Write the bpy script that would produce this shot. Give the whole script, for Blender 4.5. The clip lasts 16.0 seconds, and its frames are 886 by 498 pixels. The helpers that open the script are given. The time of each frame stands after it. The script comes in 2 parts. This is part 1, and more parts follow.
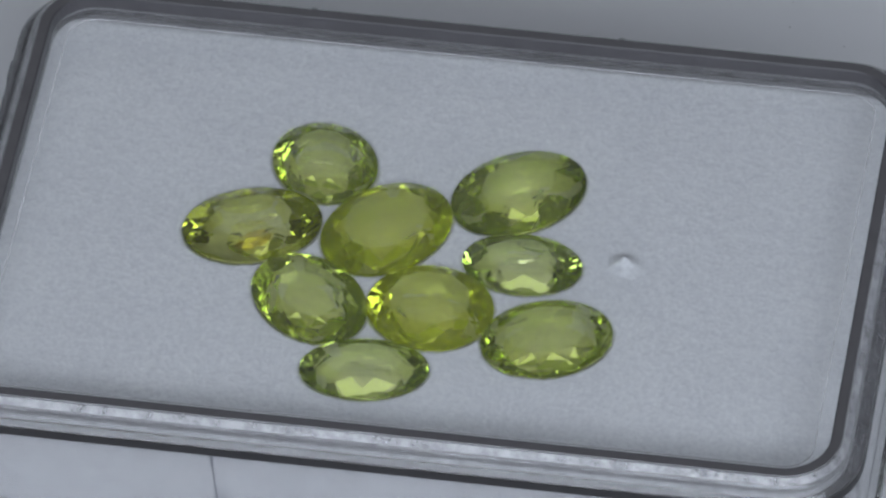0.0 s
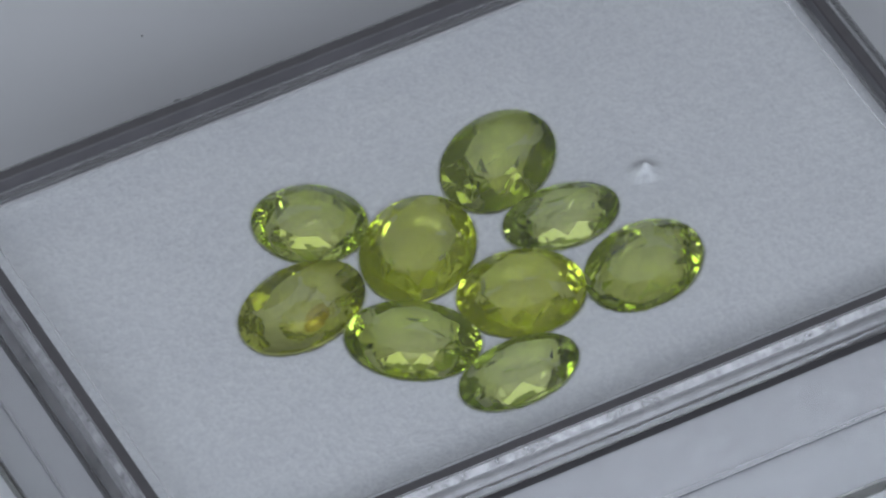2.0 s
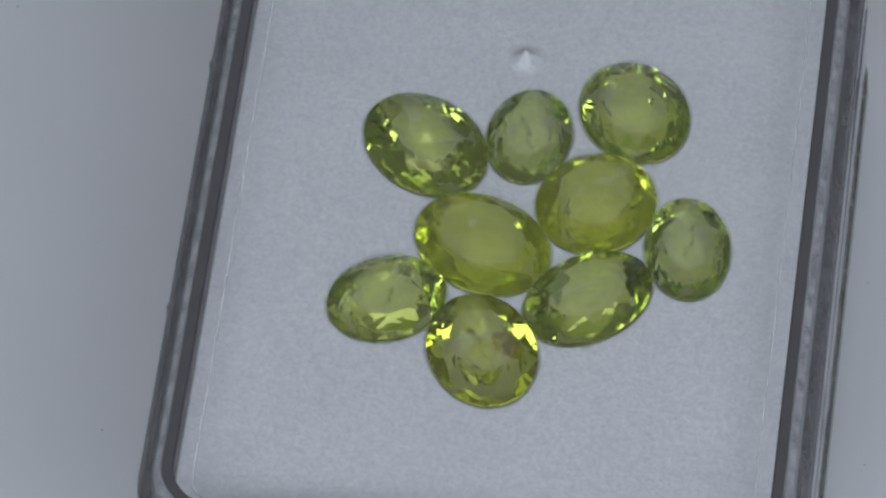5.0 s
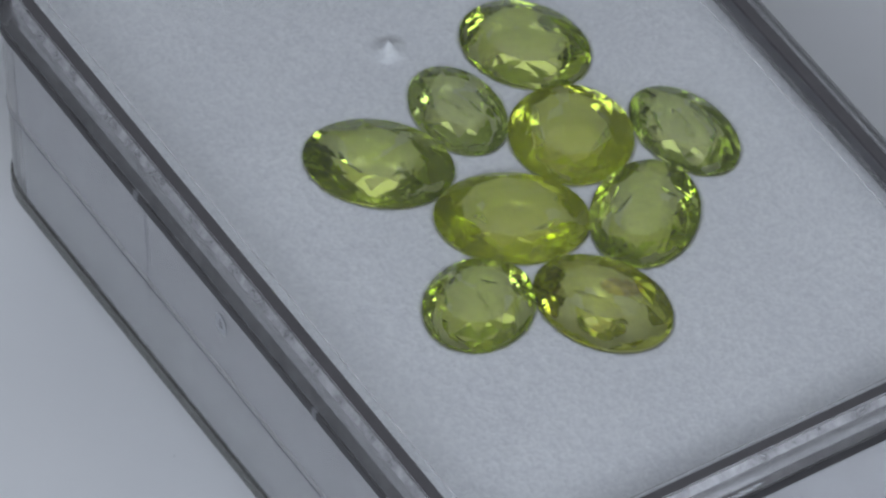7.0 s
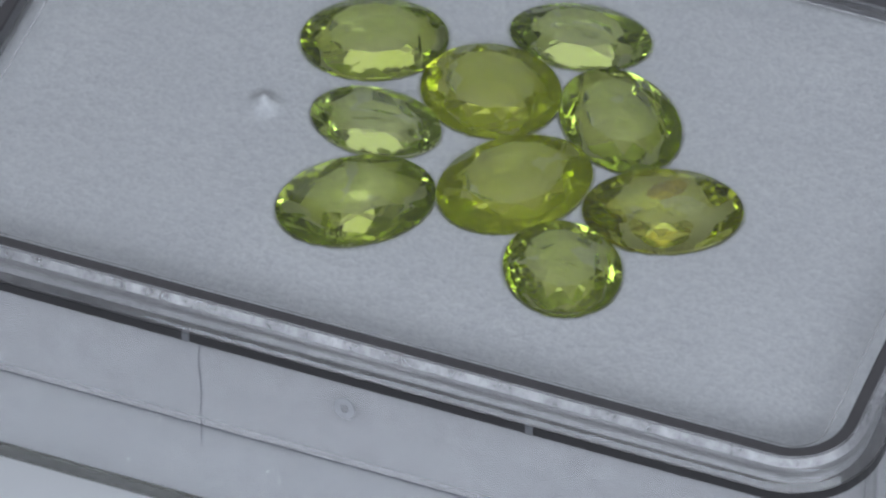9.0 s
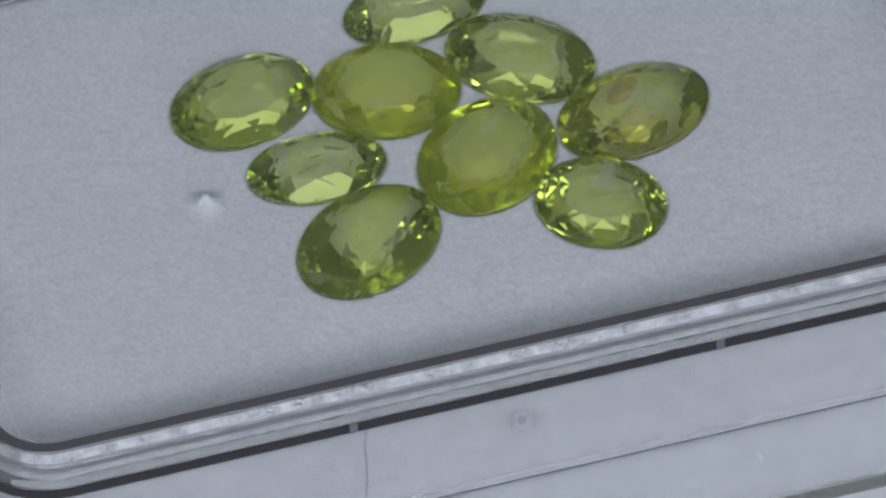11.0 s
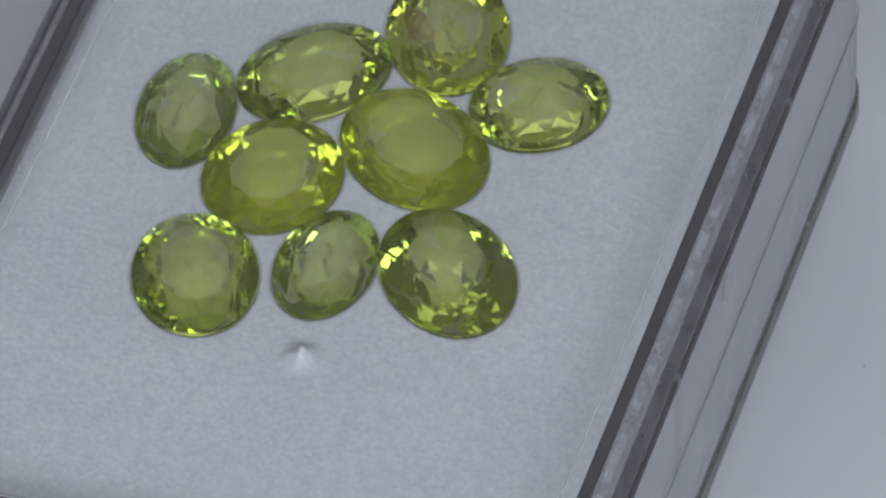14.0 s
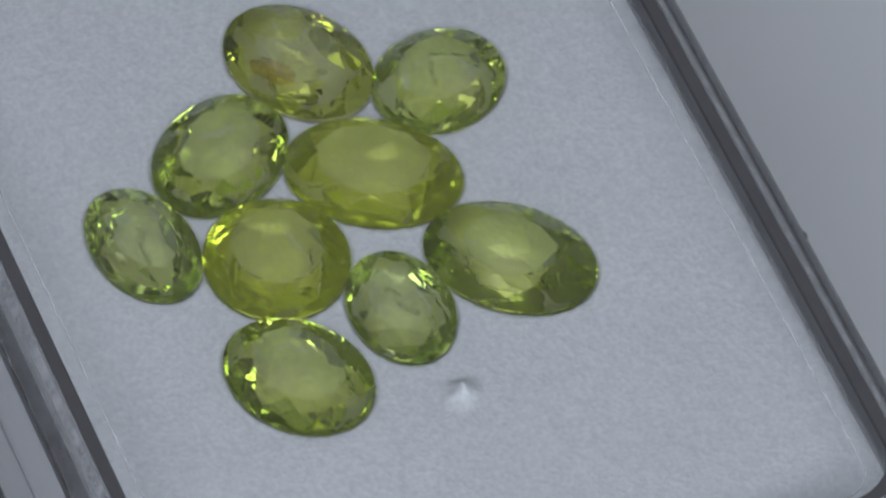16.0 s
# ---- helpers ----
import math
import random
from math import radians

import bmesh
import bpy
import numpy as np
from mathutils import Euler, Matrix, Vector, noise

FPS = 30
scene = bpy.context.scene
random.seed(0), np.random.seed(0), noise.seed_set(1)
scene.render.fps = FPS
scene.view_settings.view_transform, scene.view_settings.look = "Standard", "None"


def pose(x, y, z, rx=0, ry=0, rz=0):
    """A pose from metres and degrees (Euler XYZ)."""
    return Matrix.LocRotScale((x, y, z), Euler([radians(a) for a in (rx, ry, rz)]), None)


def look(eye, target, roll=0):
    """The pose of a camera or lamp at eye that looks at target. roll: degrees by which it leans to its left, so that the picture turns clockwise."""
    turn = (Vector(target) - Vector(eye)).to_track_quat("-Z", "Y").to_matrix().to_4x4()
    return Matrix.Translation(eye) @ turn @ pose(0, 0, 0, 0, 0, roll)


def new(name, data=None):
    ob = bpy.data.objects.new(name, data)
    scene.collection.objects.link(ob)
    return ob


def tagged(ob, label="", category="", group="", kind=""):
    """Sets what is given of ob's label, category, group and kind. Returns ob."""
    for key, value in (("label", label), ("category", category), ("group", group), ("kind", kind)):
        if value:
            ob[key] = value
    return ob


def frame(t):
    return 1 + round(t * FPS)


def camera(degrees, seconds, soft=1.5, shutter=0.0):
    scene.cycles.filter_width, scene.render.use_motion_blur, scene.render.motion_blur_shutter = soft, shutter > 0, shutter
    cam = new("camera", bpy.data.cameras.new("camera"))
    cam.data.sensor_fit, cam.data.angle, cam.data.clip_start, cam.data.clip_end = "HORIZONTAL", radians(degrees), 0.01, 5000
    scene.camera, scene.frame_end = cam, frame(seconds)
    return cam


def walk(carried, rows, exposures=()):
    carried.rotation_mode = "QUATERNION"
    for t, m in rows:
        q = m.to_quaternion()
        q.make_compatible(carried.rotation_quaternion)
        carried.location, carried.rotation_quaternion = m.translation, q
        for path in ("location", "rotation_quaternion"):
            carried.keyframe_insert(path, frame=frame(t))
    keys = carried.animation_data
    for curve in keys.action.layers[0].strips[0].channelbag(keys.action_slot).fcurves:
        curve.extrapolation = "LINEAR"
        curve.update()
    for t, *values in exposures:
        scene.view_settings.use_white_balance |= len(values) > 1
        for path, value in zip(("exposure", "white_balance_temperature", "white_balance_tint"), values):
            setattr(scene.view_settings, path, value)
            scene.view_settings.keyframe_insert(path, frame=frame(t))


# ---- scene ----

MM = 0.001
SECONDS = 16.0

# ---- camera: it creeps towards the box along its line of sight ----
cam = camera(5.507, SECONDS, soft=2.4)
walk(cam, [
    (0, pose(0, -0.310502, 0.337855, 43.1965, 1.4245, -1.5120)),
    (4, pose(0, -0.294693, 0.319205, 43.3787, 1.3534, -1.4170)),
    (8, pose(0, -0.277817, 0.299670, 43.5608, 1.2817, -1.3224)),
    (12, pose(0, -0.259865, 0.279262, 43.7428, 1.2094, -1.2283)),
    (16, pose(0, -0.240829, 0.257989, 43.9247, 1.1366, -1.1347)),
], exposures=[(0, 0.0), (16, 0.0)])

# ---- light: a dim room, a low softbox by the camera and an added dim panel on the far side ----
world = bpy.data.worlds.new("world")
scene.world = world
world.use_nodes = True
wn, wl = world.node_tree.nodes, world.node_tree.links
wbg = wn["Background"]
wco = wn.new("ShaderNodeTexCoord")
wsep = wn.new("ShaderNodeSeparateXYZ")
wramp = wn.new("ShaderNodeValToRGB")
wl.new(wco.outputs["Generated"], wsep.inputs[0])
wl.new(wsep.outputs["Z"], wramp.inputs[0])
wramp.color_ramp.elements[0].position = 0.02
wramp.color_ramp.elements[0].color = (0.22, 0.22, 0.24, 1)
wramp.color_ramp.elements[1].position = 0.75
wramp.color_ramp.elements[1].color = (0.50, 0.53, 0.61, 1)
wl.new(wramp.outputs[0], wbg.inputs["Color"])
wbg.inputs["Strength"].default_value = 0.16


def softbox(name, eye, target, width, height, watts, colour):
    data = bpy.data.lights.new(name, "AREA")
    data.shape, data.size, data.size_y = "RECTANGLE", width, height
    data.energy, data.color = watts, colour
    ob = new(name, data)
    ob.matrix_world = look(eye, target)
    return ob


softbox("softbox_lamp", (0.02, -0.261, 0.194), (0, 0, 0.01), 0.56, 0.11, 0.90, (0.81, 0.885, 1.0))
# unseen panel, added to lay a pale sheen on the gems' tables
softbox("added_far_panel", (-0.05, 0.44, 0.48), (0, 0, 0.01), 0.40, 0.34, 0.29, (0.88, 0.93, 1.0))


# ---- materials ----
def material(name):
    m = bpy.data.materials.new(name)
    m.use_nodes = True
    return m, m.node_tree.nodes, m.node_tree.links, m.node_tree.nodes["Principled BSDF"]


def texture(n, l, scale, detail=4.0, rough=0.6):
    co = n.new("ShaderNodeTexCoord")
    t = n.new("ShaderNodeTexNoise")
    t.inputs["Scale"].default_value = scale
    t.inputs["Detail"].default_value = detail
    t.inputs["Roughness"].default_value = rough
    l.new(co.outputs["Object"], t.inputs["Vector"])
    return t


def ramp(n, l, source, a, b, low=0.3, high=0.7):
    r = n.new("ShaderNodeValToRGB")
    r.color_ramp.elements[0].position, r.color_ramp.elements[1].position = low, high
    r.color_ramp.elements[0].color, r.color_ramp.elements[1].color = (*a, 1), (*b, 1)
    l.new(source, r.inputs[0])
    return r


def relief(n, l, source, height, strength, normal=None):
    b = n.new("ShaderNodeBump")
    b.inputs["Distance"].default_value = height
    b.inputs["Strength"].default_value = strength
    l.new(source, b.inputs["Height"])
    if normal is not None:
        l.new(normal, b.inputs["Normal"])
    return b


def foam_material():
    m, n, l, b = material("white_foam")
    coarse, middle, fine = texture(n, l, 160, 5), texture(n, l, 1700, 3), texture(n, l, 4800, 2)
    c = ramp(n, l, coarse.outputs["Fac"], (0.85, 0.86, 0.875), (0.90, 0.91, 0.92))
    g = ramp(n, l, fine.outputs["Fac"], (0.88, 0.88, 0.89), (1, 1, 1), 0.34, 0.64)
    mix = n.new("ShaderNodeMixRGB")
    mix.blend_type = "MULTIPLY"
    mix.inputs[0].default_value = 1
    l.new(c.outputs[0], mix.inputs[1])
    l.new(g.outputs[0], mix.inputs[2])
    spots = ramp(n, l, middle.outputs["Fac"], (0.94, 0.94, 0.945), (1, 1, 1), 0.36, 0.60)
    both = n.new("ShaderNodeMixRGB")
    both.blend_type = "MULTIPLY"
    both.inputs[0].default_value = 1
    l.new(mix.outputs[0], both.inputs[1])
    l.new(spots.outputs[0], both.inputs[2])
    l.new(both.outputs[0], b.inputs["Base Color"])
    b.inputs["Roughness"].default_value = 0.75
    b.inputs["Specular IOR Level"].default_value = 0.25
    b.inputs["Subsurface Weight"].default_value = 1.0
    b.inputs["Subsurface Radius"].default_value = (1.0, 1.0, 1.0)
    b.inputs["Subsurface Scale"].default_value = 0.0004
    r1 = relief(n, l, fine.outputs["Fac"], 0.00006, 0.7)
    r2 = relief(n, l, coarse.outputs["Fac"], 0.0003, 0.4, r1.outputs[0])
    r3 = relief(n, l, middle.outputs["Fac"], 0.00012, 0.6, r2.outputs[0])
    l.new(r3.outputs[0], b.inputs["Normal"])
    return m


def platter_material():
    m, n, l, b = material("white_platter")
    coarse, fine = texture(n, l, 30, 5), texture(n, l, 900, 4)
    c = ramp(n, l, coarse.outputs["Fac"], (0.84, 0.85, 0.87), (0.90, 0.91, 0.93))
    l.new(c.outputs[0], b.inputs["Base Color"])
    b.inputs["Roughness"].default_value = 0.45
    r1 = relief(n, l, fine.outputs["Fac"], 0.00002, 0.4)
    l.new(r1.outputs[0], b.inputs["Normal"])
    return m


def clear_material(name, tint, rough, wear, haze=0.0):
    """Solid clear plastic that bends light; haze: the share of its surface that is pale and cloudy, in uneven streaks.
    """
    m, n, l, b = material(name)
    t = texture(n, l, 260, 4)
    b.inputs["Base Color"].default_value = (*tint, 1)
    haze_ramp = ramp(n, l, texture(n, l, 900, 5, 0.7).outputs["Fac"], (1 - 0.6 * haze,) * 3, (1 - 1.4 * haze,) * 3, 0.38, 0.66)
    l.new(haze_ramp.outputs[0], b.inputs["Transmission Weight"])
    b.inputs["IOR"].default_value = 1.49
    c = ramp(n, l, t.outputs["Fac"], (rough * 0.5,) * 3, (rough * 2.2,) * 3, 0.35, 0.75)
    l.new(c.outputs[0], b.inputs["Roughness"])
    r1 = relief(n, l, t.outputs["Fac"], wear, 0.5)
    l.new(r1.outputs[0], b.inputs["Normal"])
    return m


def pane_material(name, tint, gloss_rough, gloss):
    """Thin clear plastic: light goes straight through, with a gloss on it (little where it is coated)."""
    m, n, l, b = material(name)
    n.remove(b)
    out = n["Material Output"]
    tr, gl, mix, fr = (n.new("ShaderNodeBsdfTransparent"), n.new("ShaderNodeBsdfGlossy"), n.new("ShaderNodeMixShader"),
                       n.new("ShaderNodeLayerWeight"))
    power, level = n.new("ShaderNodeMath"), n.new("ShaderNodeMath")
    power.operation, level.operation = "POWER", "MULTIPLY_ADD"
    power.inputs[1].default_value = 5
    level.inputs[1].default_value, level.inputs[2].default_value = 1 - gloss, gloss
    l.new(fr.outputs["Facing"], power.inputs[0])
    l.new(power.outputs[0], level.inputs[0])
    tr.inputs["Color"].default_value = (*tint, 1)
    gl.inputs["Roughness"].default_value = gloss_rough
    fr.inputs["Blend"].default_value = 0.5
    l.new(level.outputs[0], mix.inputs[0])
    l.new(tr.outputs[0], mix.inputs[1])
    l.new(gl.outputs[0], mix.inputs[2])
    l.new(mix.outputs[0], out.inputs["Surface"])
    return m


def gem_material(name, light, deep, inner, milky, rough, cloud, pass_share):
    """Peridot: green glass with patches of deeper colour; light that stays inside turns greener at each facet."""
    m, n, l, b = material(name)
    out = n["Material Output"]
    t, fine = texture(n, l, 420, 3), texture(n, l, 1800, 3)
    c = ramp(n, l, t.outputs["Fac"], deep, light, 0.35, 0.62)
    rr = ramp(n, l, fine.outputs["Fac"], (rough * 0.4,) * 3, (rough * 2.0,) * 3, 0.35, 0.75)
    r1 = relief(n, l, t.outputs["Fac"], 0.00004, 0.25)
    re, gl, fr, mix = (n.new("ShaderNodeBsdfRefraction"), n.new("ShaderNodeBsdfGlossy"), n.new("ShaderNodeFresnel"),
                       n.new("ShaderNodeMixShader"))
    re.inputs["IOR"].default_value = fr.inputs["IOR"].default_value = 1.66
    # facets that turn light back inside the stone give it a deeper green
    gc = ramp(n, l, fr.outputs[0], (1, 1, 1), inner, 0.25, 0.85)
    l.new(gc.outputs[0], gl.inputs["Color"])
    l.new(c.outputs[0], re.inputs["Color"])
    for node in (re, gl):
        l.new(rr.outputs[0], node.inputs["Roughness"])
    for node in (re, gl, fr):
        l.new(r1.outputs[0], node.inputs["Normal"])
    l.new(fr.outputs[0], mix.inputs[0])
    l.new(re.outputs[0], mix.inputs[1])
    l.new(gl.outputs[0], mix.inputs[2])
    b.inputs["Base Color"].default_value = (*milky, 1)
    b.inputs["Roughness"].default_value = 0.3
    milk = n.new("ShaderNodeMixShader")
    milk.inputs[0].default_value = cloud
    l.new(mix.outputs[0], milk.inputs[1])
    l.new(b.outputs[0], milk.inputs[2])
    # an added see-through share brightens the stone and the foam under it
    clear, pass_mix = n.new("ShaderNodeBsdfTransparent"), n.new("ShaderNodeMixShader")
    l.new(c.outputs[0], clear.inputs["Color"])
    pass_mix.inputs[0].default_value = pass_share
    l.new(milk.outputs[0], pass_mix.inputs[1])
    l.new(clear.outputs[0], pass_mix.inputs[2])
    l.new(pass_mix.outputs[0], out.inputs["Surface"])
    return m


def feather_material():
    """A healed fracture inside a stone: a broken, silvery film."""
    m, n, l, b = material("silvery_fracture")
    n.remove(b)
    t = texture(n, l, 1500, 4)
    c = ramp(n, l, t.outputs["Fac"], (0, 0, 0), (0.75, 0.75, 0.75), 0.42, 0.62)
    tr, gl, mix = n.new("ShaderNodeBsdfTransparent"), n.new("ShaderNodeBsdfGlossy"), n.new("ShaderNodeMixShader")
    gl.inputs["Roughness"].default_value = 0.25
    gl.inputs["Color"].default_value = (0.95, 0.96, 0.80, 1)
    l.new(c.outputs[0], mix.inputs[0])
    l.new(tr.outputs[0], mix.inputs[1])
    l.new(gl.outputs[0], mix.inputs[2])
    l.new(mix.outputs[0], n["Material Output"].inputs["Surface"])
    return m


def stain_material():
    """A rust-brown stain inside a stone: a broken film that lets some light through."""
    m, n, l, b = material("rusty_stain")
    t = texture(n, l, 1300, 4)
    c = ramp(n, l, t.outputs["Fac"], (0, 0, 0), (0.42, 0.42, 0.42), 0.36, 0.62)
    b.inputs["Base Color"].default_value = (0.42, 0.16, 0.02, 1)
    b.inputs["Roughness"].default_value = 0.5
    tr, mix = n.new("ShaderNodeBsdfTransparent"), n.new("ShaderNodeMixShader")
    tr.inputs["Color"].default_value = (1.0, 0.86, 0.45, 1)
    l.new(c.outputs[0], mix.inputs[0])
    l.new(tr.outputs[0], mix.inputs[1])
    l.new(b.outputs[0], mix.inputs[2])
    l.new(mix.outputs[0], n["Material Output"].inputs["Surface"])
    return m


def plain(name, colour, rough):
    m, n, l, b = material(name)
    t = texture(n, l, 700, 4)
    c = ramp(n, l, t.outputs["Fac"], tuple(v * 0.8 for v in colour), colour)
    l.new(c.outputs[0], b.inputs["Base Color"])
    b.inputs["Roughness"].default_value = rough
    return m


FOAM = foam_material()
PLATTER = platter_material()
LID = clear_material("clear_lid_plastic", (0.57, 0.565, 0.575), 0.03, 0.00004, 0.13)
RIM = clear_material("clear_wall_solid", (0.60, 0.60, 0.605), 0.03, 0.00004, 0.08)
LIP = clear_material("pale_hazy_plastic", (0.86, 0.86, 0.88), 0.12, 0.00008, 0.40)
# tinted darker than the walls above it
FOOT = clear_material("darker_foot_plastic", (0.36, 0.36, 0.34), 0.05, 0.00004, 0.15)
WALL = pane_material("clear_wall_plastic", (0.985, 0.988, 0.99), 0.06, 0.04)
PANE = pane_material("clear_pane_plastic", (0.985, 0.988, 0.99), 0.05, 0.01)
# near-black that stands for the shade in the gap under the rim
SEAM_SHADE = plain("dark_seam_shade", (0.03, 0.028, 0.03), 0.4)
TAB = plain("pale_tab", (0.20, 0.205, 0.22), 0.3)
JOINT = plain("grey_joint", (0.20, 0.205, 0.23), 0.4)
LINT = plain("white_lint", (0.85, 0.85, 0.86), 0.6)
# for the drum, and for the dark refraction painted along the clear rim
BACKING = plain("dark_grey_plastic", (0.105, 0.10, 0.108), 0.35)
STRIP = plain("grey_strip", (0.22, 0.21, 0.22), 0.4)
FEATHER = feather_material()
STAIN = stain_material()
SPECK = plain("dust", (0.10, 0.10, 0.11), 0.9)
MARK = plain("mould_mark", (0.52, 0.53, 0.56), 0.4)
PERIDOT = gem_material("peridot_clear", (0.985, 1.0, 0.71), (0.955, 1.0, 0.56), (0.86, 0.935, 0.54), (0.70, 0.80, 0.16), 0.012, 0.0, 0.08)
PERIDOT_PALE = gem_material("peridot_pale", (0.985, 1.0, 0.77), (0.96, 1.0, 0.66), (0.85, 0.93, 0.58), (0.70, 0.80, 0.22), 0.012, 0.0, 0.08)
PERIDOT_MILKY = gem_material("peridot_milky", (0.995, 1.0, 0.63), (0.97, 1.0, 0.45), (0.91, 0.965, 0.48), (0.78, 0.88, 0.05), 0.06, 0.07, 0.09)
PERIDOT_WARM = gem_material("peridot_warm", (0.99, 1.0, 0.68), (0.965, 0.985, 0.50), (0.87, 0.92, 0.46), (0.74, 0.76, 0.08), 0.015, 0.02, 0.06)


# ---- building helpers ----
def mesh_of(name, verts, faces, mat, smooth=False, crease=0):
    me = bpy.data.meshes.new(name)
    me.from_pydata([tuple(c * MM for c in v) for v in verts], [], faces)
    me.materials.append(mat)
    bm = bmesh.new()
    bm.from_mesh(me)
    bmesh.ops.recalc_face_normals(bm, faces=bm.faces)
    bm.to_mesh(me)
    bm.free()
    if smooth or crease:
        for poly in me.polygons:
            poly.use_smooth = True
    if crease:
        me.set_sharp_from_angle(angle=radians(crease))
    me.update()
    return me


def part(name, me, parent, label=""):
    ob = new(name, me)
    ob.parent = parent
    return tagged(ob, label)


def outline(hx, hy, radius, off, steps=10):
    """A rounded rectangle, off outside of the one with those half sizes."""
    pts = []
    for cx, cy, a0 in ((1, 1, 0), (-1, 1, 90), (-1, -1, 180), (1, -1, 270)):
        for i in range(steps + 1):
            a = radians(a0 + 90 * i / steps)
            r = max(radius + off, 0.05)
            pts.append((cx * (hx - radius) + r * math.cos(a), cy * (hy - radius) + r * math.sin(a)))
    return pts


def ring(profile, hx, hy, radius, steps=10):
    """A closed profile of (off, z) swept round a rounded rectangle."""
    verts, faces, k = [], [], len(profile)
    loops = [outline(hx, hy, radius, off, steps) for off, z in profile]
    count = len(loops[0])
    for i in range(count):
        for j in range(k):
            verts.append((*loops[j][i], profile[j][1]))
    for i in range(count):
        for j in range(k):
            a, b = i * k + j, i * k + (j + 1) % k
            c, d = ((i + 1) % count) * k + (j + 1) % k, ((i + 1) % count) * k + j
            faces.append((a, b, c, d))
    return verts, faces


def slab(hx, hy, radius, off, z0, z1, steps=10):
    loop = outline(hx, hy, radius, off, steps)
    n = len(loop)
    verts = [(x, y, z0) for x, y in loop] + [(x, y, z1) for x, y in loop]
    faces = [tuple(reversed(range(n))), tuple(range(n, 2 * n))]
    faces += [(i, (i + 1) % n, n + (i + 1) % n, n + i) for i in range(n)]
    return verts, faces


# ---- plan, in millimetres, in the box's own space; the girdles of the gems are at FOAM_TOP, pressed to the foam, which lies SUNK below ----
HX, HY, RADIUS = 21.2, 13.4, 2.4
FOAM_TOP = 10.62
SUNK = 0.03
BOX_AT = (0.1, -3.3)
BUMP = (9.36, 0.45)
# x, y, half length, half width, turn, table's share, crown, pavilion, material, label
GEMS = [
    (-6.23, 5.21, 2.82, 2.48, -45.9, 0.62, 0.68, 1.60, PERIDOT, "small bright green oval peridot with many fine facets on white foam"),
    (-9.05, 0.58, 3.45, 2.47, 18.0, 0.58, 0.68, 1.85, PERIDOT_WARM, "yellowish green oval peridot with a fracture inside, on white foam"),
    (-2.51, 1.24, 3.50, 2.73, 47.2, 0.66, 0.72, 1.50, PERIDOT_MILKY, "milky green oval peridot with worn facets in the cluster's middle"),
    (3.52, 4.50, 3.50, 2.59, 36.9, 0.56, 0.70, 1.90, PERIDOT, "deep green oval peridot with star-like pavilion facets, on white foam"),
    (4.44, -0.18, 2.95, 1.96, -1.5, 0.60, 0.60, 1.40, PERIDOT_PALE, "small slender pale green oval peridot on white foam"),
    (-5.44, -3.84, 3.29, 2.45, -41.1, 0.62, 0.68, 1.60, PERIDOT, "clear green oval peridot with sparkling lower facets, on white foam"),
    (0.45, -3.65, 3.14, 2.75, -5.9, 0.64, 0.72, 1.50, PERIDOT_MILKY, "broad cloudy green oval peridot with soft facets on white foam"),
    (6.36, -4.87, 3.23, 2.47, 20.2, 0.63, 0.68, 1.60, PERIDOT, "clear yellow-green oval peridot with a large table, on white foam"),
    (-2.04, -8.05, 3.14, 1.94, 6.7, 0.60, 0.62, 1.40, PERIDOT_PALE, "slim pale green oval peridot at the cluster's edge, on white foam"),
]
# for each: the radius and depth of the pavilion's break, and the radius of its flat
PAVILIONS = [(0.70, 0.74, 0.40), (0.62, 0.62, 0.20), (0.72, 0.72, 0.40), (0.62, 0.60, 0.22), (0.70, 0.72, 0.42), (0.68, 0.74, 0.38), (0.70, 0.72, 0.36),
             (0.74, 0.76, 0.46), (0.70, 0.72, 0.44)]


# ---- the things ----
def turntable():
    base = new("turntable")
    tagged(base, "round white turntable platter with a smooth matte top", "turntable")
    n, verts, faces = 96, [], []
    profile = [(150, -8), (150, -0.6), (149.4, 0.0)]
    for r, z in profile:
        verts += [(r * math.cos(2 * math.pi * i / n), r * math.sin(2 * math.pi * i / n), z) for i in range(n)]
    for j in range(2):
        faces += [(j * n + i, j * n + (i + 1) % n, (j + 1) * n + (i + 1) % n, (j + 1) * n + i) for i in range(n)]
    faces += [tuple(range(2 * n, 3 * n)), tuple(reversed(range(n)))]
    part("platter", mesh_of("platter", verts, faces, PLATTER), base)
    drum = [(95 * math.cos(2 * math.pi * i / n), 95 * math.sin(2 * math.pi * i / n), z) for z in (-24, -8.05) for i in range(n)]
    sides = [(i, (i + 1) % n, n + (i + 1) % n, n + i) for i in range(n)] + [tuple(reversed(range(n))), tuple(range(n, 2 * n))]
    part("drum", mesh_of("drum", drum, sides, BACKING), base, "dark drum under the platter")
    return base


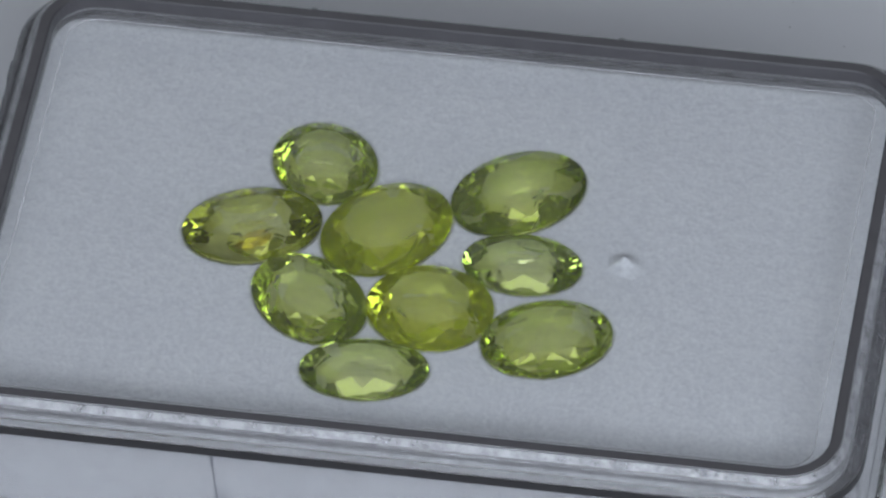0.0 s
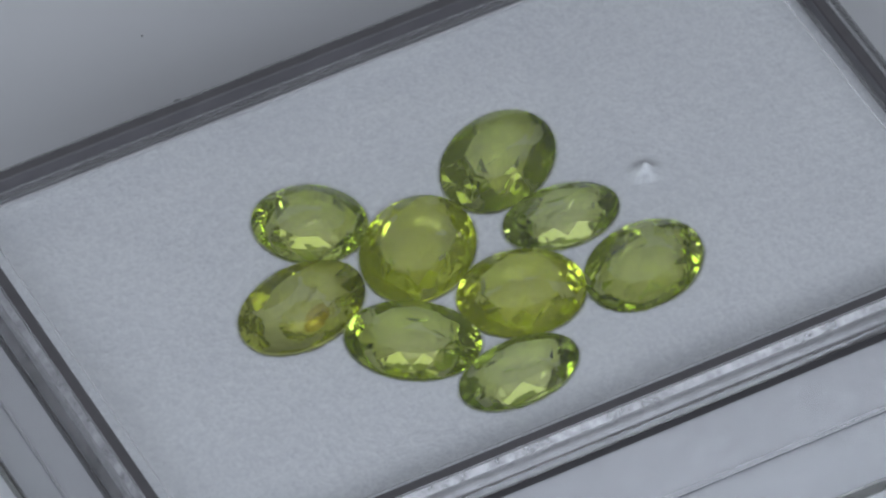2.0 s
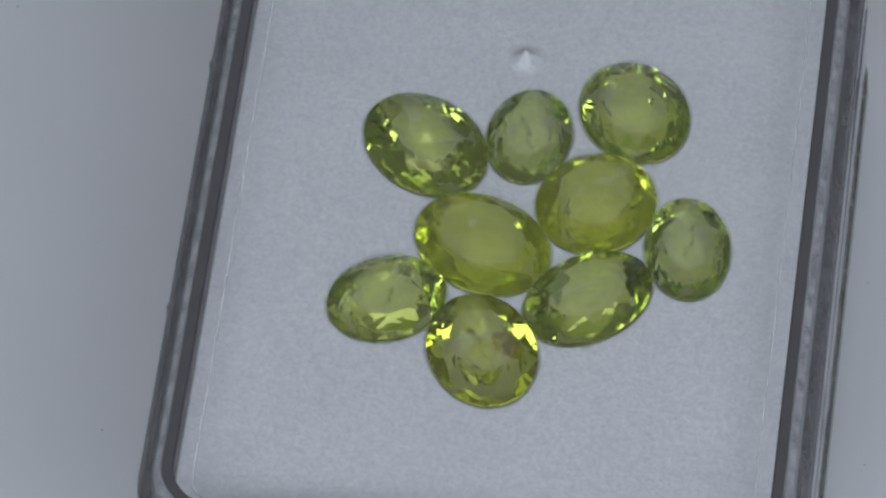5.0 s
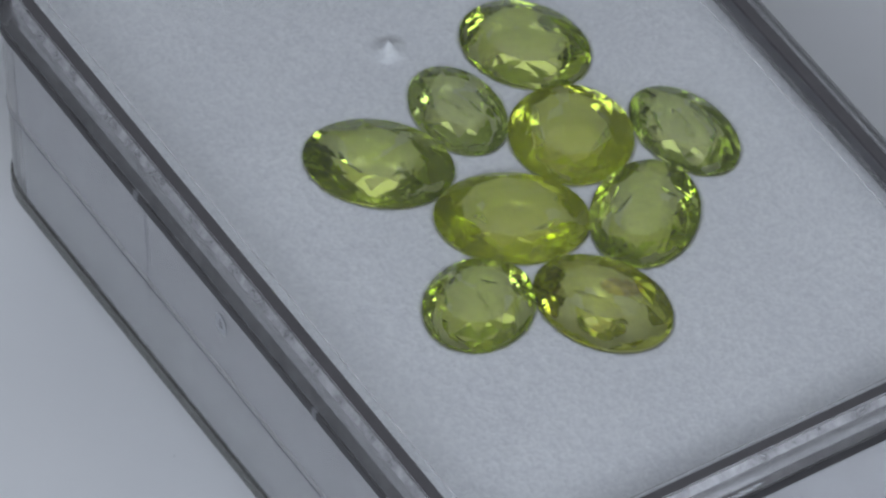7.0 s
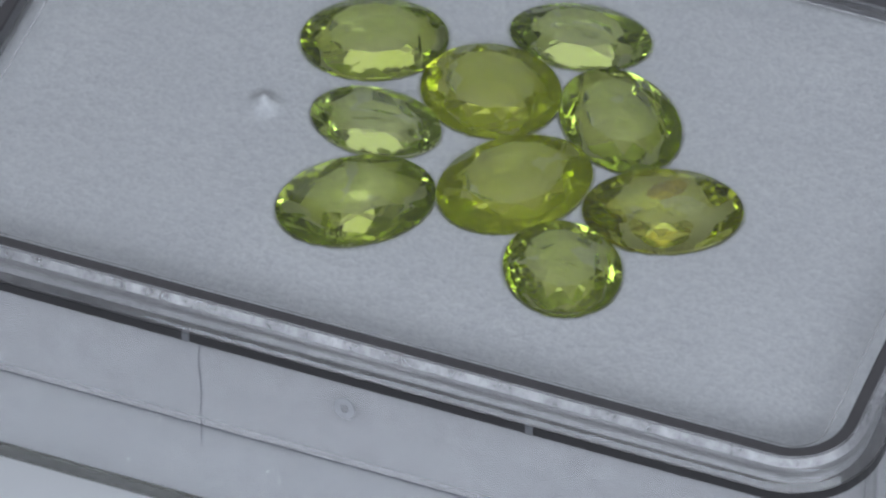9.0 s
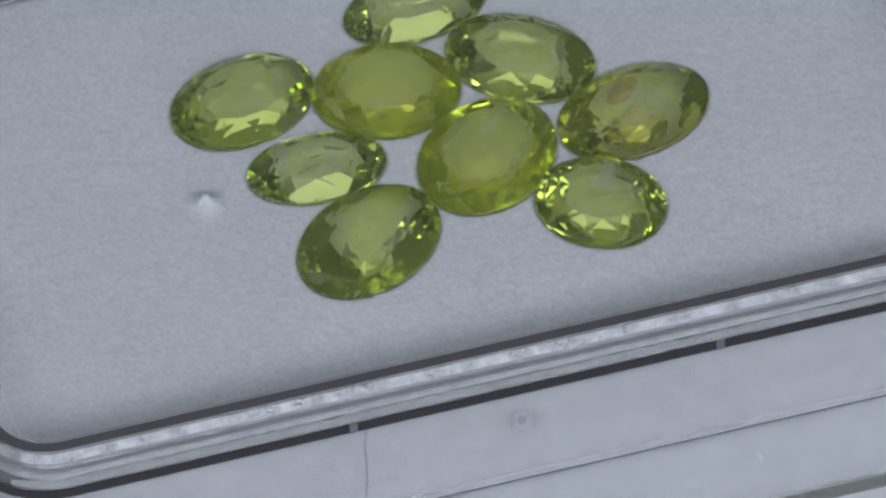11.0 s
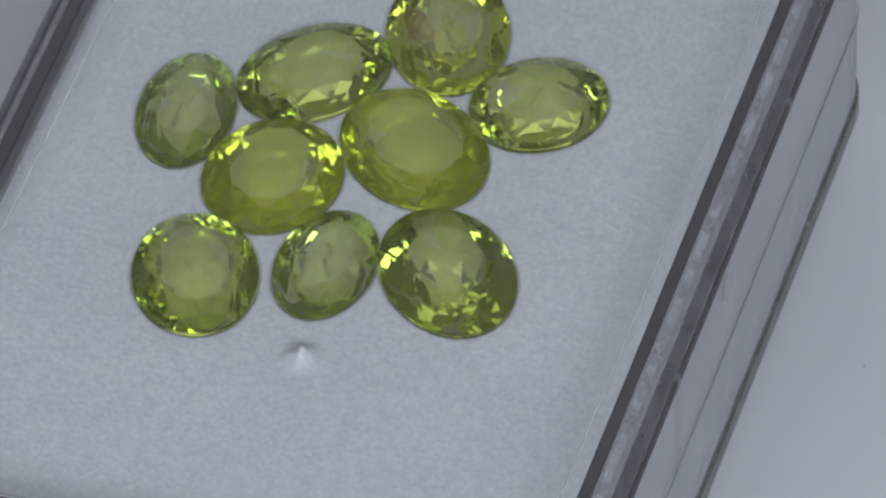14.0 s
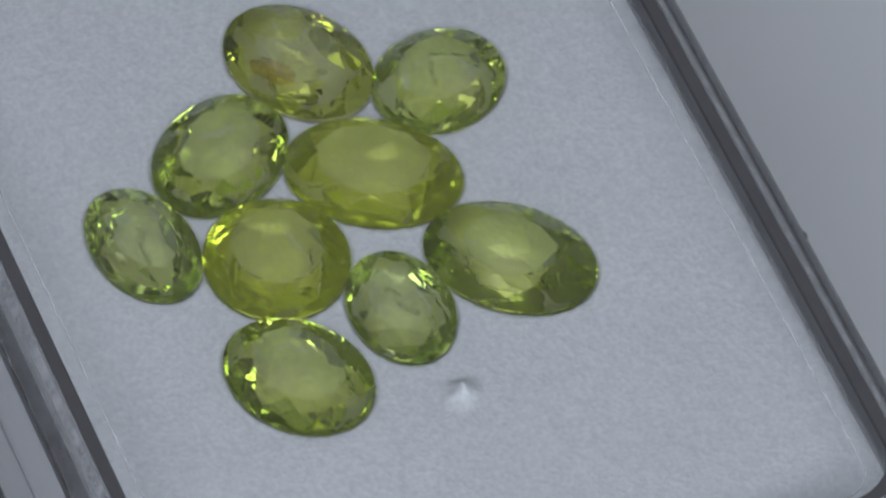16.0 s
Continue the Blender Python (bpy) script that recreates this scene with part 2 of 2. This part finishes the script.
def gem_box():
    box = new("gem_box")
    tagged(box, "closed clear plastic gem box with a rounded rim, on a turntable", "box")
    t = FOAM_TOP
    lid = part("lid", mesh_of("lid", *ring([
        (-0.22, t + 1.10), (-0.20, t + 1.14), (-0.15, t + 1.82), (-0.10, t + 1.88), (0.36, t + 1.90), (0.43, t + 1.86),
        (0.84, t + 1.41), (0.90, t + 1.36), (0.98, t + 1.32), (1.38, t + 0.90), (1.44, t + 0.82), (1.32, t + 0.80), (1.28, t - 4.95), (0.55, t - 4.95), (0.55, t + 0.45), (0.40, t + 0.60), (-0.22, t + 0.62)],
        HX, HY, RADIUS), LID, crease=30), box, "clear lid rim with a rounded bead and straight skirt")
    # pale strip that helps out the softbox's reflection on the slope
    part("lip", mesh_of("lip", *ring([(0.46, t + 1.846), (0.72, t + 1.561), (0.71, t + 1.545), (0.45, t + 1.832)],
         HX, HY, RADIUS), LIP), lid, "pale strip painted for the bright reflection along the rim slope")
    part("pane", mesh_of("pane", *slab(HX, HY, RADIUS, -0.24, t + 0.74, t + 1.07), PANE), lid, "flat clear lid window")
    part("groove", mesh_of("groove", *ring([(-0.99, t + 1.074), (-0.92, t + 1.074), (-0.93, t + 1.086), (-0.98, t + 1.086)], HX, HY, RADIUS), LIP), lid,
         "faint line round the lid window")
    # the gap's shade under the rim, put in as a dark ring
    part("seam_shade", mesh_of("seam_shade", *ring([(1.46, t + 0.80), (1.48, t + 0.30), (1.42, t + 0.28), (1.42, t + 0.79)], HX, HY, RADIUS), SEAM_SHADE), lid,
         "dark ring painted for the shaded gap under the rim")
    # added grey ring, so that the dark one doesn't show from inside
    part("added_backing", mesh_of("added_backing", *ring([(1.41, t + 0.79), (1.41, t + 0.29), (1.33, t + 0.29), (1.33, t + 0.78)], HX, HY, RADIUS), STRIP), lid,
         "added grey strip that hides the dark ring from inside")
    # opaque dark strip that stands for the dark refraction in the clear rim
    part("refraction_line", mesh_of("refraction_line", *ring([(-0.225, t + 1.17), (-0.175, t + 1.84), (-0.11, t + 1.905), (0.34, t + 1.918), (0.36, t + 1.904), (-0.10, t + 1.884),
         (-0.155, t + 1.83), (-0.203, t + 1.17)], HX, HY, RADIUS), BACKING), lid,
         "dark refraction painted as a strip on the inner edge and top of the rim")
    # clear tabs that cross the seam
    for x, y, wx, wy in ((7.1, HY + 1.42, 0.16, 0.1), (-8.4, HY + 1.42, 0.16, 0.1), (-HX - 1.42, 8.6, 0.1, 0.62)):
        tab = part("tab", mesh_of("tab", *slab(wx, wy, 0.04, 0, t + 0.31, t + 0.83, 2), TAB), lid, "pale clear tab across the seam")
        tab.location = (x * MM, y * MM, 0)
    part("base", mesh_of("base", *ring([
        (1.25, 0.25), (1.10, 0.0), (0.42, 0.0), (0.42, 0.3), (0.50, 0.35), (0.50, t - 5.05), (1.25, t - 5.05)],
        HX, HY, RADIUS), RIM), box, "clear straight box wall")
    part("floor_plate", mesh_of("floor_plate", *slab(HX, HY, RADIUS, 0.40, 0.02, 0.26), WALL), box)
    part("joint", mesh_of("joint", *ring([(1.30, t - 4.955), (1.30, t - 5.045), (0.98, t - 5.045), (0.98, t - 4.955)], HX, HY, RADIUS), JOINT), box,
         "thin grey joint between lid and base")
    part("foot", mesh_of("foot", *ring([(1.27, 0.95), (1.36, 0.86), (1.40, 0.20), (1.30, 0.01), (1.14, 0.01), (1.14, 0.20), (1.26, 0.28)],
         HX, HY, RADIUS), FOOT), box, "clear rounded bottom edge, tinted darker")
    for piece in box.children_recursive:
        if piece.name.startswith(("lid", "base", "foot", "pane", "groove", "floor_plate")):
            piece.visible_shadow = False
    # thin upright scratches on the long sides, and a pale catch on a short one
    for x, y, z0, z1, width, seed in ((6.5, HY + 1.345, 4.2, 10.9, 0.035, 3), (-8.3, -HY - 1.345, 4.6, 11.1, 0.07, 4), (-7.9, -HY - 1.345, 4.4, 8.2, 0.04, 5)):
        rnd, verts, n = random.Random(seed), [], 18
        for i in range(n):
            u = i / (n - 1)
            cx, w = 0.22 * noise.noise((seed, 3 * u, 0)) + 0.25 * (1 - u), width * rnd.uniform(0.3, 1.0)
            out = math.copysign(0.012, y)
            verts += [(cx - w, 0, z0 + (z1 - z0) * u), (cx + w, 0, z0 + (z1 - z0) * u), (cx + w, out, z0 + (z1 - z0) * u), (cx - w, out, z0 + (z1 - z0) * u)]
        faces = [(4 * i + j, 4 * i + (j + 1) % 4, 4 * i + 4 + (j + 1) % 4, 4 * i + 4 + j) for i in range(n - 1) for j in range(4)]
        faces += [(3, 2, 1, 0), tuple(range(4 * n - 4, 4 * n))]
        scratch = part("scratch", mesh_of("scratch", verts, faces, JOINT), box, "thin grey upright scratch")
        scratch.location = (x * MM, y * MM, 0)
    catch = part("catch", mesh_of("catch", *slab(0.14, 0.42, 0.13, 0, t - 2.4, t + 0.25, 5), LIP), lid, "pale moulded catch")
    catch.location = ((-HX - 1.36) * MM, 8.25 * MM, 0)
    # an oval mould mark on one long side
    verts, faces, n = [], [], 28
    for r0 in (1.0, 0.42):
        for i in range(n):
            a = 2 * math.pi * i / n
            verts.append((0.46 * r0 * math.cos(a), 0, 0.62 * r0 * math.sin(a)))
    faces = [(i, (i + 1) % n, n + (i + 1) % n, n + i) for i in range(n)]
    mark = part("mould_mark", mesh_of("mould_mark", verts, faces, MARK), box, "faint grey oval mould mark")
    mark.location = (0, (HY + 1.345) * MM, (t - 1.4) * MM)
    return box


def foam_height(x, y):
    """The foam's top: dents under the gems, a small raised nib, a slight swell."""
    z = -SUNK + 0.02 * noise.noise((x * 0.35, y * 0.35, 3.1)) + 0.012 * noise.noise((x * 1.3, y * 1.3, 9.7))
    for (gx, gy, a, b, turn, table, crown, pav, mat, label), (rp, deep, flat) in zip(GEMS, PAVILIONS):
        c, s = math.cos(radians(turn)), math.sin(radians(turn))
        u, v = ((x - gx) * c + (y - gy) * s) / (a + 0.05), (-(x - gx) * s + (y - gy) * c) / (b + 0.05)
        r = math.hypot(u, v)
        if r < 1:
            # the stone's underside, pressed into the foam
            under = np.interp(r, (flat, rp, 1.0), (1.0, 1.05 * deep, 0.04))
            z = min(z, -0.03 - pav * under)
    d = math.hypot(x - BUMP[0], y - BUMP[1])
    z += 0.14 * math.exp(-(d / 0.8) ** 2) + 0.36 * math.exp(-(d / 0.36) ** 1.6) * (1 + 0.9 * noise.noise((x * 3.1, y * 3.1, 1.0)))
    z -= 0.05 * math.exp(-((d - 0.9) / 0.35) ** 2)
    return z


def foam_insert():
    hx, hy, step = HX + 0.35, HY + 0.35, 0.13
    nx, ny = int(2 * hx / step) + 1, int(2 * hy / step) + 1
    verts, faces = [], []
    for j in range(ny):
        for i in range(nx):
            x, y = -hx + 2 * hx * i / (nx - 1), -hy + 2 * hy * j / (ny - 1)
            # round off the plan's corners and the top edge
            ex, ey = abs(x) - (hx - 2.7), abs(y) - (hy - 2.7)
            if ex > 0 and ey > 0:
                k = max(ex, ey) / math.hypot(ex, ey)
                x, y = math.copysign(hx - 2.7 + ex * k, x), math.copysign(hy - 2.7 + ey * k, y)
            edge = min(hx - abs(x), hy - abs(y))
            z = foam_height(x, y) - (0.25 * (1 - edge / 0.6) ** 2 if edge < 0.6 else 0)
            verts.append((x, y, FOAM_TOP + z))
    faces = [(j * nx + i, j * nx + i + 1, (j + 1) * nx + i + 1, (j + 1) * nx + i) for j in range(ny - 1) for i in range(nx - 1)]
    rim = ([i for i in range(nx)] + [j * nx + nx - 1 for j in range(1, ny)] + [(ny - 1) * nx + i for i in range(nx - 2, -1, -1)]
           + [j * nx for j in range(ny - 2, 0, -1)])
    n = len(rim)
    for z in (FOAM_TOP - SUNK - 0.45, 0.30):
        low = len(verts)
        verts += [(verts[i][0], verts[i][1], z) for i in rim]
        faces += [(rim[i], low + i, low + (i + 1) % n, rim[(i + 1) % n]) for i in range(n)]
        rim = list(range(low, low + n))
    faces.append(tuple(reversed(rim)))
    ob = new("foam_insert", mesh_of("foam_insert", verts, faces, FOAM, crease=80))
    return tagged(ob, "white foam insert with a small raised nib, filling the clear box", "foam insert")


def gemstone(a, b, table, crown, pav, mat, label, seed, fold, rp, deep, flat):
    """An oval brilliant: table, star, bezel and girdle facets over a pavilion in four tiers. The girdle is at z = 0."""
    rnd = random.Random(seed)
    rm, belt, half = (table + 1) / 2 + 0.02, 0.07, math.pi / fold
    cut, count = math.cos(half), 4 * fold
    verts, faces = [], []

    def add(r, ang, z):
        verts.append((a * r * math.cos(ang), b * r * math.sin(ang), z))
        return len(verts) - 1

    T = [add(table * rnd.uniform(0.96, 1.04), 2 * half * k, crown) for k in range(fold)]
    M = [add(rm, 2 * half * (k + 0.5), belt + (crown - belt) * (1 - rm * cut) / (1 - table) * rnd.uniform(0.96, 1.04)) for k in range(fold)]
    GU = [add(1, half * k / 2, belt * rnd.uniform(0.8, 1.2)) for k in range(count)]
    GL = [add(1, half * k / 2, -belt * rnd.uniform(0.6, 1.2)) for k in range(count)]
    P = [add(rp * rnd.uniform(0.90, 1.10), 2 * half * (k + 0.5 + rnd.uniform(-0.1, 0.1)), -belt - (pav - belt) * deep * rnd.uniform(0.92, 1.08)) for k in range(fold)]
    S = [add((0.5 * rp + 0.5 * flat) * rnd.uniform(0.88, 1.12), 2 * half * (k + rnd.uniform(-0.12, 0.12)), -pav * (0.36 * deep + 0.64) * rnd.uniform(0.95, 1.05))
         for k in range(fold)]
    Q = [add(flat * rnd.uniform(0.75, 1.25), 2 * half * (k + 0.5), -pav * rnd.uniform(0.97, 1.0)) for k in range(fold)]
    faces += [tuple(T), tuple(reversed(Q))]
    for k in range(fold):
        n = (k + 1) % fold
        faces.append((T[k], M[k], T[n]))
        faces.append((T[k], M[k - 1], GU[4 * k], M[k]))
        g = [GU[(4 * k + i) % count] for i in range(5)]
        faces += [(M[k], g[0], g[1], g[2]), (M[k], g[2], g[3], g[4])]
        w = [GL[(4 * k + i) % count] for i in range(5)]
        faces += [(P[k], w[2], w[1], w[0]), (P[k], w[4], w[3], w[2])]
        faces.append((P[k], GL[4 * k], P[k - 1]))
        faces += [(P[k], P[k - 1], S[k]), (P[k], S[k], S[n]), (S[n], S[k], Q[k]), (S[n], Q[k], Q[n])]
    for i in range(count):
        faces.append((GU[i], GL[i], GL[(i + 1) % count], GU[(i + 1) % count]))
    me = mesh_of("gemstone", verts, faces, mat)
    ob = new("gemstone", me)
    return tagged(ob, label, "gemstone", "peridots in the box")


def feather(stone, length, width, m, seed, mat=None, name="fracture", label="silvery fracture inside the stone"):
    """A curved, ragged fracture plane inside a stone."""
    rnd = random.Random(seed)
    n, verts, faces = 14, [], []
    for i in range(n + 1):
        u = 2 * i / n - 1
        w = width * (1 - u * u) ** 0.5
        for v in (-1, 0, 1):
            verts.append((length * u, v * w * rnd.uniform(0.7, 1.1), 0.10 * u * u + 0.04 * v * v + rnd.uniform(-0.015, 0.015)))
    for i in range(n):
        for j in range(2):
            k = 3 * i + j
            faces.append((k, k + 1, k + 4, k + 3))
    ob = part(name, mesh_of(name, verts, faces, mat or FEATHER, True), stone, label)
    ob.matrix_basis = m


TURN_TABLE = turntable()
BOX = gem_box()
FOAM_BLOCK = foam_insert()
STONES = []
for i, (x, y, a, b, turn, table, crown, pav, mat, label) in enumerate(GEMS):
    ob = gemstone(a, b, table, crown, pav, mat, label, 11 + i, (12, 10, 10, 9, 9, 11, 10, 12, 10)[i], *PAVILIONS[i])
    STONES.append((ob, pose(x * MM, y * MM, FOAM_TOP * MM, 0, 0, turn)))


def speckles(name, count, place, size, mat, seed, label, category):
    """Fine specks, each a small uneven lump, as one object."""
    rnd = random.Random(seed)
    verts, faces = [], []
    for _ in range(count):
        (x, y, z), r, k = place(rnd), rnd.uniform(*size), len(verts)
        for dx, dy, dz in ((1, 0, 0), (0, 1, 0), (-1, 0, 0), (0, -1, 0), (0, 0, 0.7), (0, 0, -0.7)):
            q = r * rnd.uniform(0.6, 1.3)
            verts.append((x + dx * q, y + dy * q, z + dz * q))
        for i in range(4):
            faces += [(k + i, k + (i + 1) % 4, k + 4), (k + (i + 1) % 4, k + i, k + 5)]
    return tagged(new(name, mesh_of(name, verts, faces, mat)), label, category, kind="stuff")


def ring_spot(rnd):
    """A spot on the platter beside the box."""
    while True:
        x, y = rnd.uniform(-36, 36), rnd.uniform(-30, 30)
        if abs(x) > HX + 2 or abs(y) > HY + 2:
            return x, y, 0.02


def wall_spot(rnd):
    """A spot on the outside of the lower walls."""
    z = rnd.uniform(0.9, FOAM_TOP - 5.2) if rnd.random() < 0.75 else rnd.uniform(FOAM_TOP - 4.8, FOAM_TOP)
    if rnd.random() < 0.45:
        x, z = rnd.choice(((8.9, 4.9), (3.3, 4.2), (3.0, 3.6), (-0.4, 3.2), (-5.0, 3.4), (-7.5, 2.6), (-10.0, 3.8), (-12.5, 2.4)))
        return x + rnd.gauss(0, 0.35), HY + 1.27, z + rnd.gauss(0, 0.25)
    if rnd.random() < 0.65:
        return rnd.uniform(-HX + 2, HX - 2), rnd.choice((-1, 1)) * (HY + 1.27), z
    return rnd.choice((-1, 1)) * (HX + 1.27), rnd.uniform(-HY + 2, HY - 2), z


def foam_spot(rnd):
    while True:
        x, y = rnd.uniform(-HX + 1, HX - 1), rnd.uniform(-HY + 1, HY - 1)
        if all(math.hypot(x - g[0], y - g[1]) > 4 for g in GEMS):
            return x, y, FOAM_TOP + foam_height(x, y)


DUST = [
    speckles("dust", 26, ring_spot, (0.02, 0.06), SPECK, 5, "fine dark dust specks scattered on the white platter", "dust"),
    speckles("lint", 130, wall_spot, (0.018, 0.055), LINT, 6, "tiny pale dust specks on the clear box walls", "dust"),
    speckles("fibre_specks", 60, foam_spot, (0.015, 0.035), LINT, 7, "tiny bright specks on the white foam", "dust"),
]


# fractures that show inside four of the stones
for k, length, width, m in (
        (1, 1.30, 0.30, pose(0.1 * MM, 0.1 * MM, -0.30 * MM, 24, 8, 14)),
        (4, 1.10, 0.26, pose(-0.1 * MM, 0.1 * MM, -0.20 * MM, 30, -6, 22)),
        (8, 1.20, 0.24, pose(0.1 * MM, -0.1 * MM, -0.20 * MM, -28, 6, -12)),
        (0, 0.90, 0.18, pose(-0.2 * MM, -0.3 * MM, -0.25 * MM, 34, 4, 40))):
    feather(STONES[k][0], length, width, m, 40 + k)
feather(STONES[1][0], 0.95, 0.50, pose(-0.15 * MM, -1.05 * MM, -0.30 * MM, -14, 6, 20), 61, STAIN, "stain", "rust-brown stain inside the stone")


def table():
    top = new("tabletop", mesh_of("tabletop", *slab(900, 600, 20, 0, -60, -24.05, 6), PLATTER))
    return tagged(top, "wide plain white tabletop under the turntable", "table")


table()


def spin(t):
    """The platter's turn in degrees at t seconds: nearly even, about 18.7 degrees a second."""
    s = t / SECONDS - 0.5
    return 147.967 + 300.143 * s + 1.906 * s ** 2 - 1.212 * s ** 3


def motions():
    times = [SECONDS * k / 32 for k in range(33)]
    seat = pose(0, 0, 0, 0, 0, -9.347) @ pose(BOX_AT[0] * MM, BOX_AT[1] * MM, 0)
    carried = [(TURN_TABLE, pose(0, 0, 0)), (BOX, seat), (FOAM_BLOCK, seat)] + [(ob, seat) for ob in DUST] + [(ob, seat @ m) for ob, m in STONES]
    for ob, m in carried:
        walk(ob, [(t, pose(0, 0, 0, 0, 0, spin(t)) @ m) for t in times])


motions()
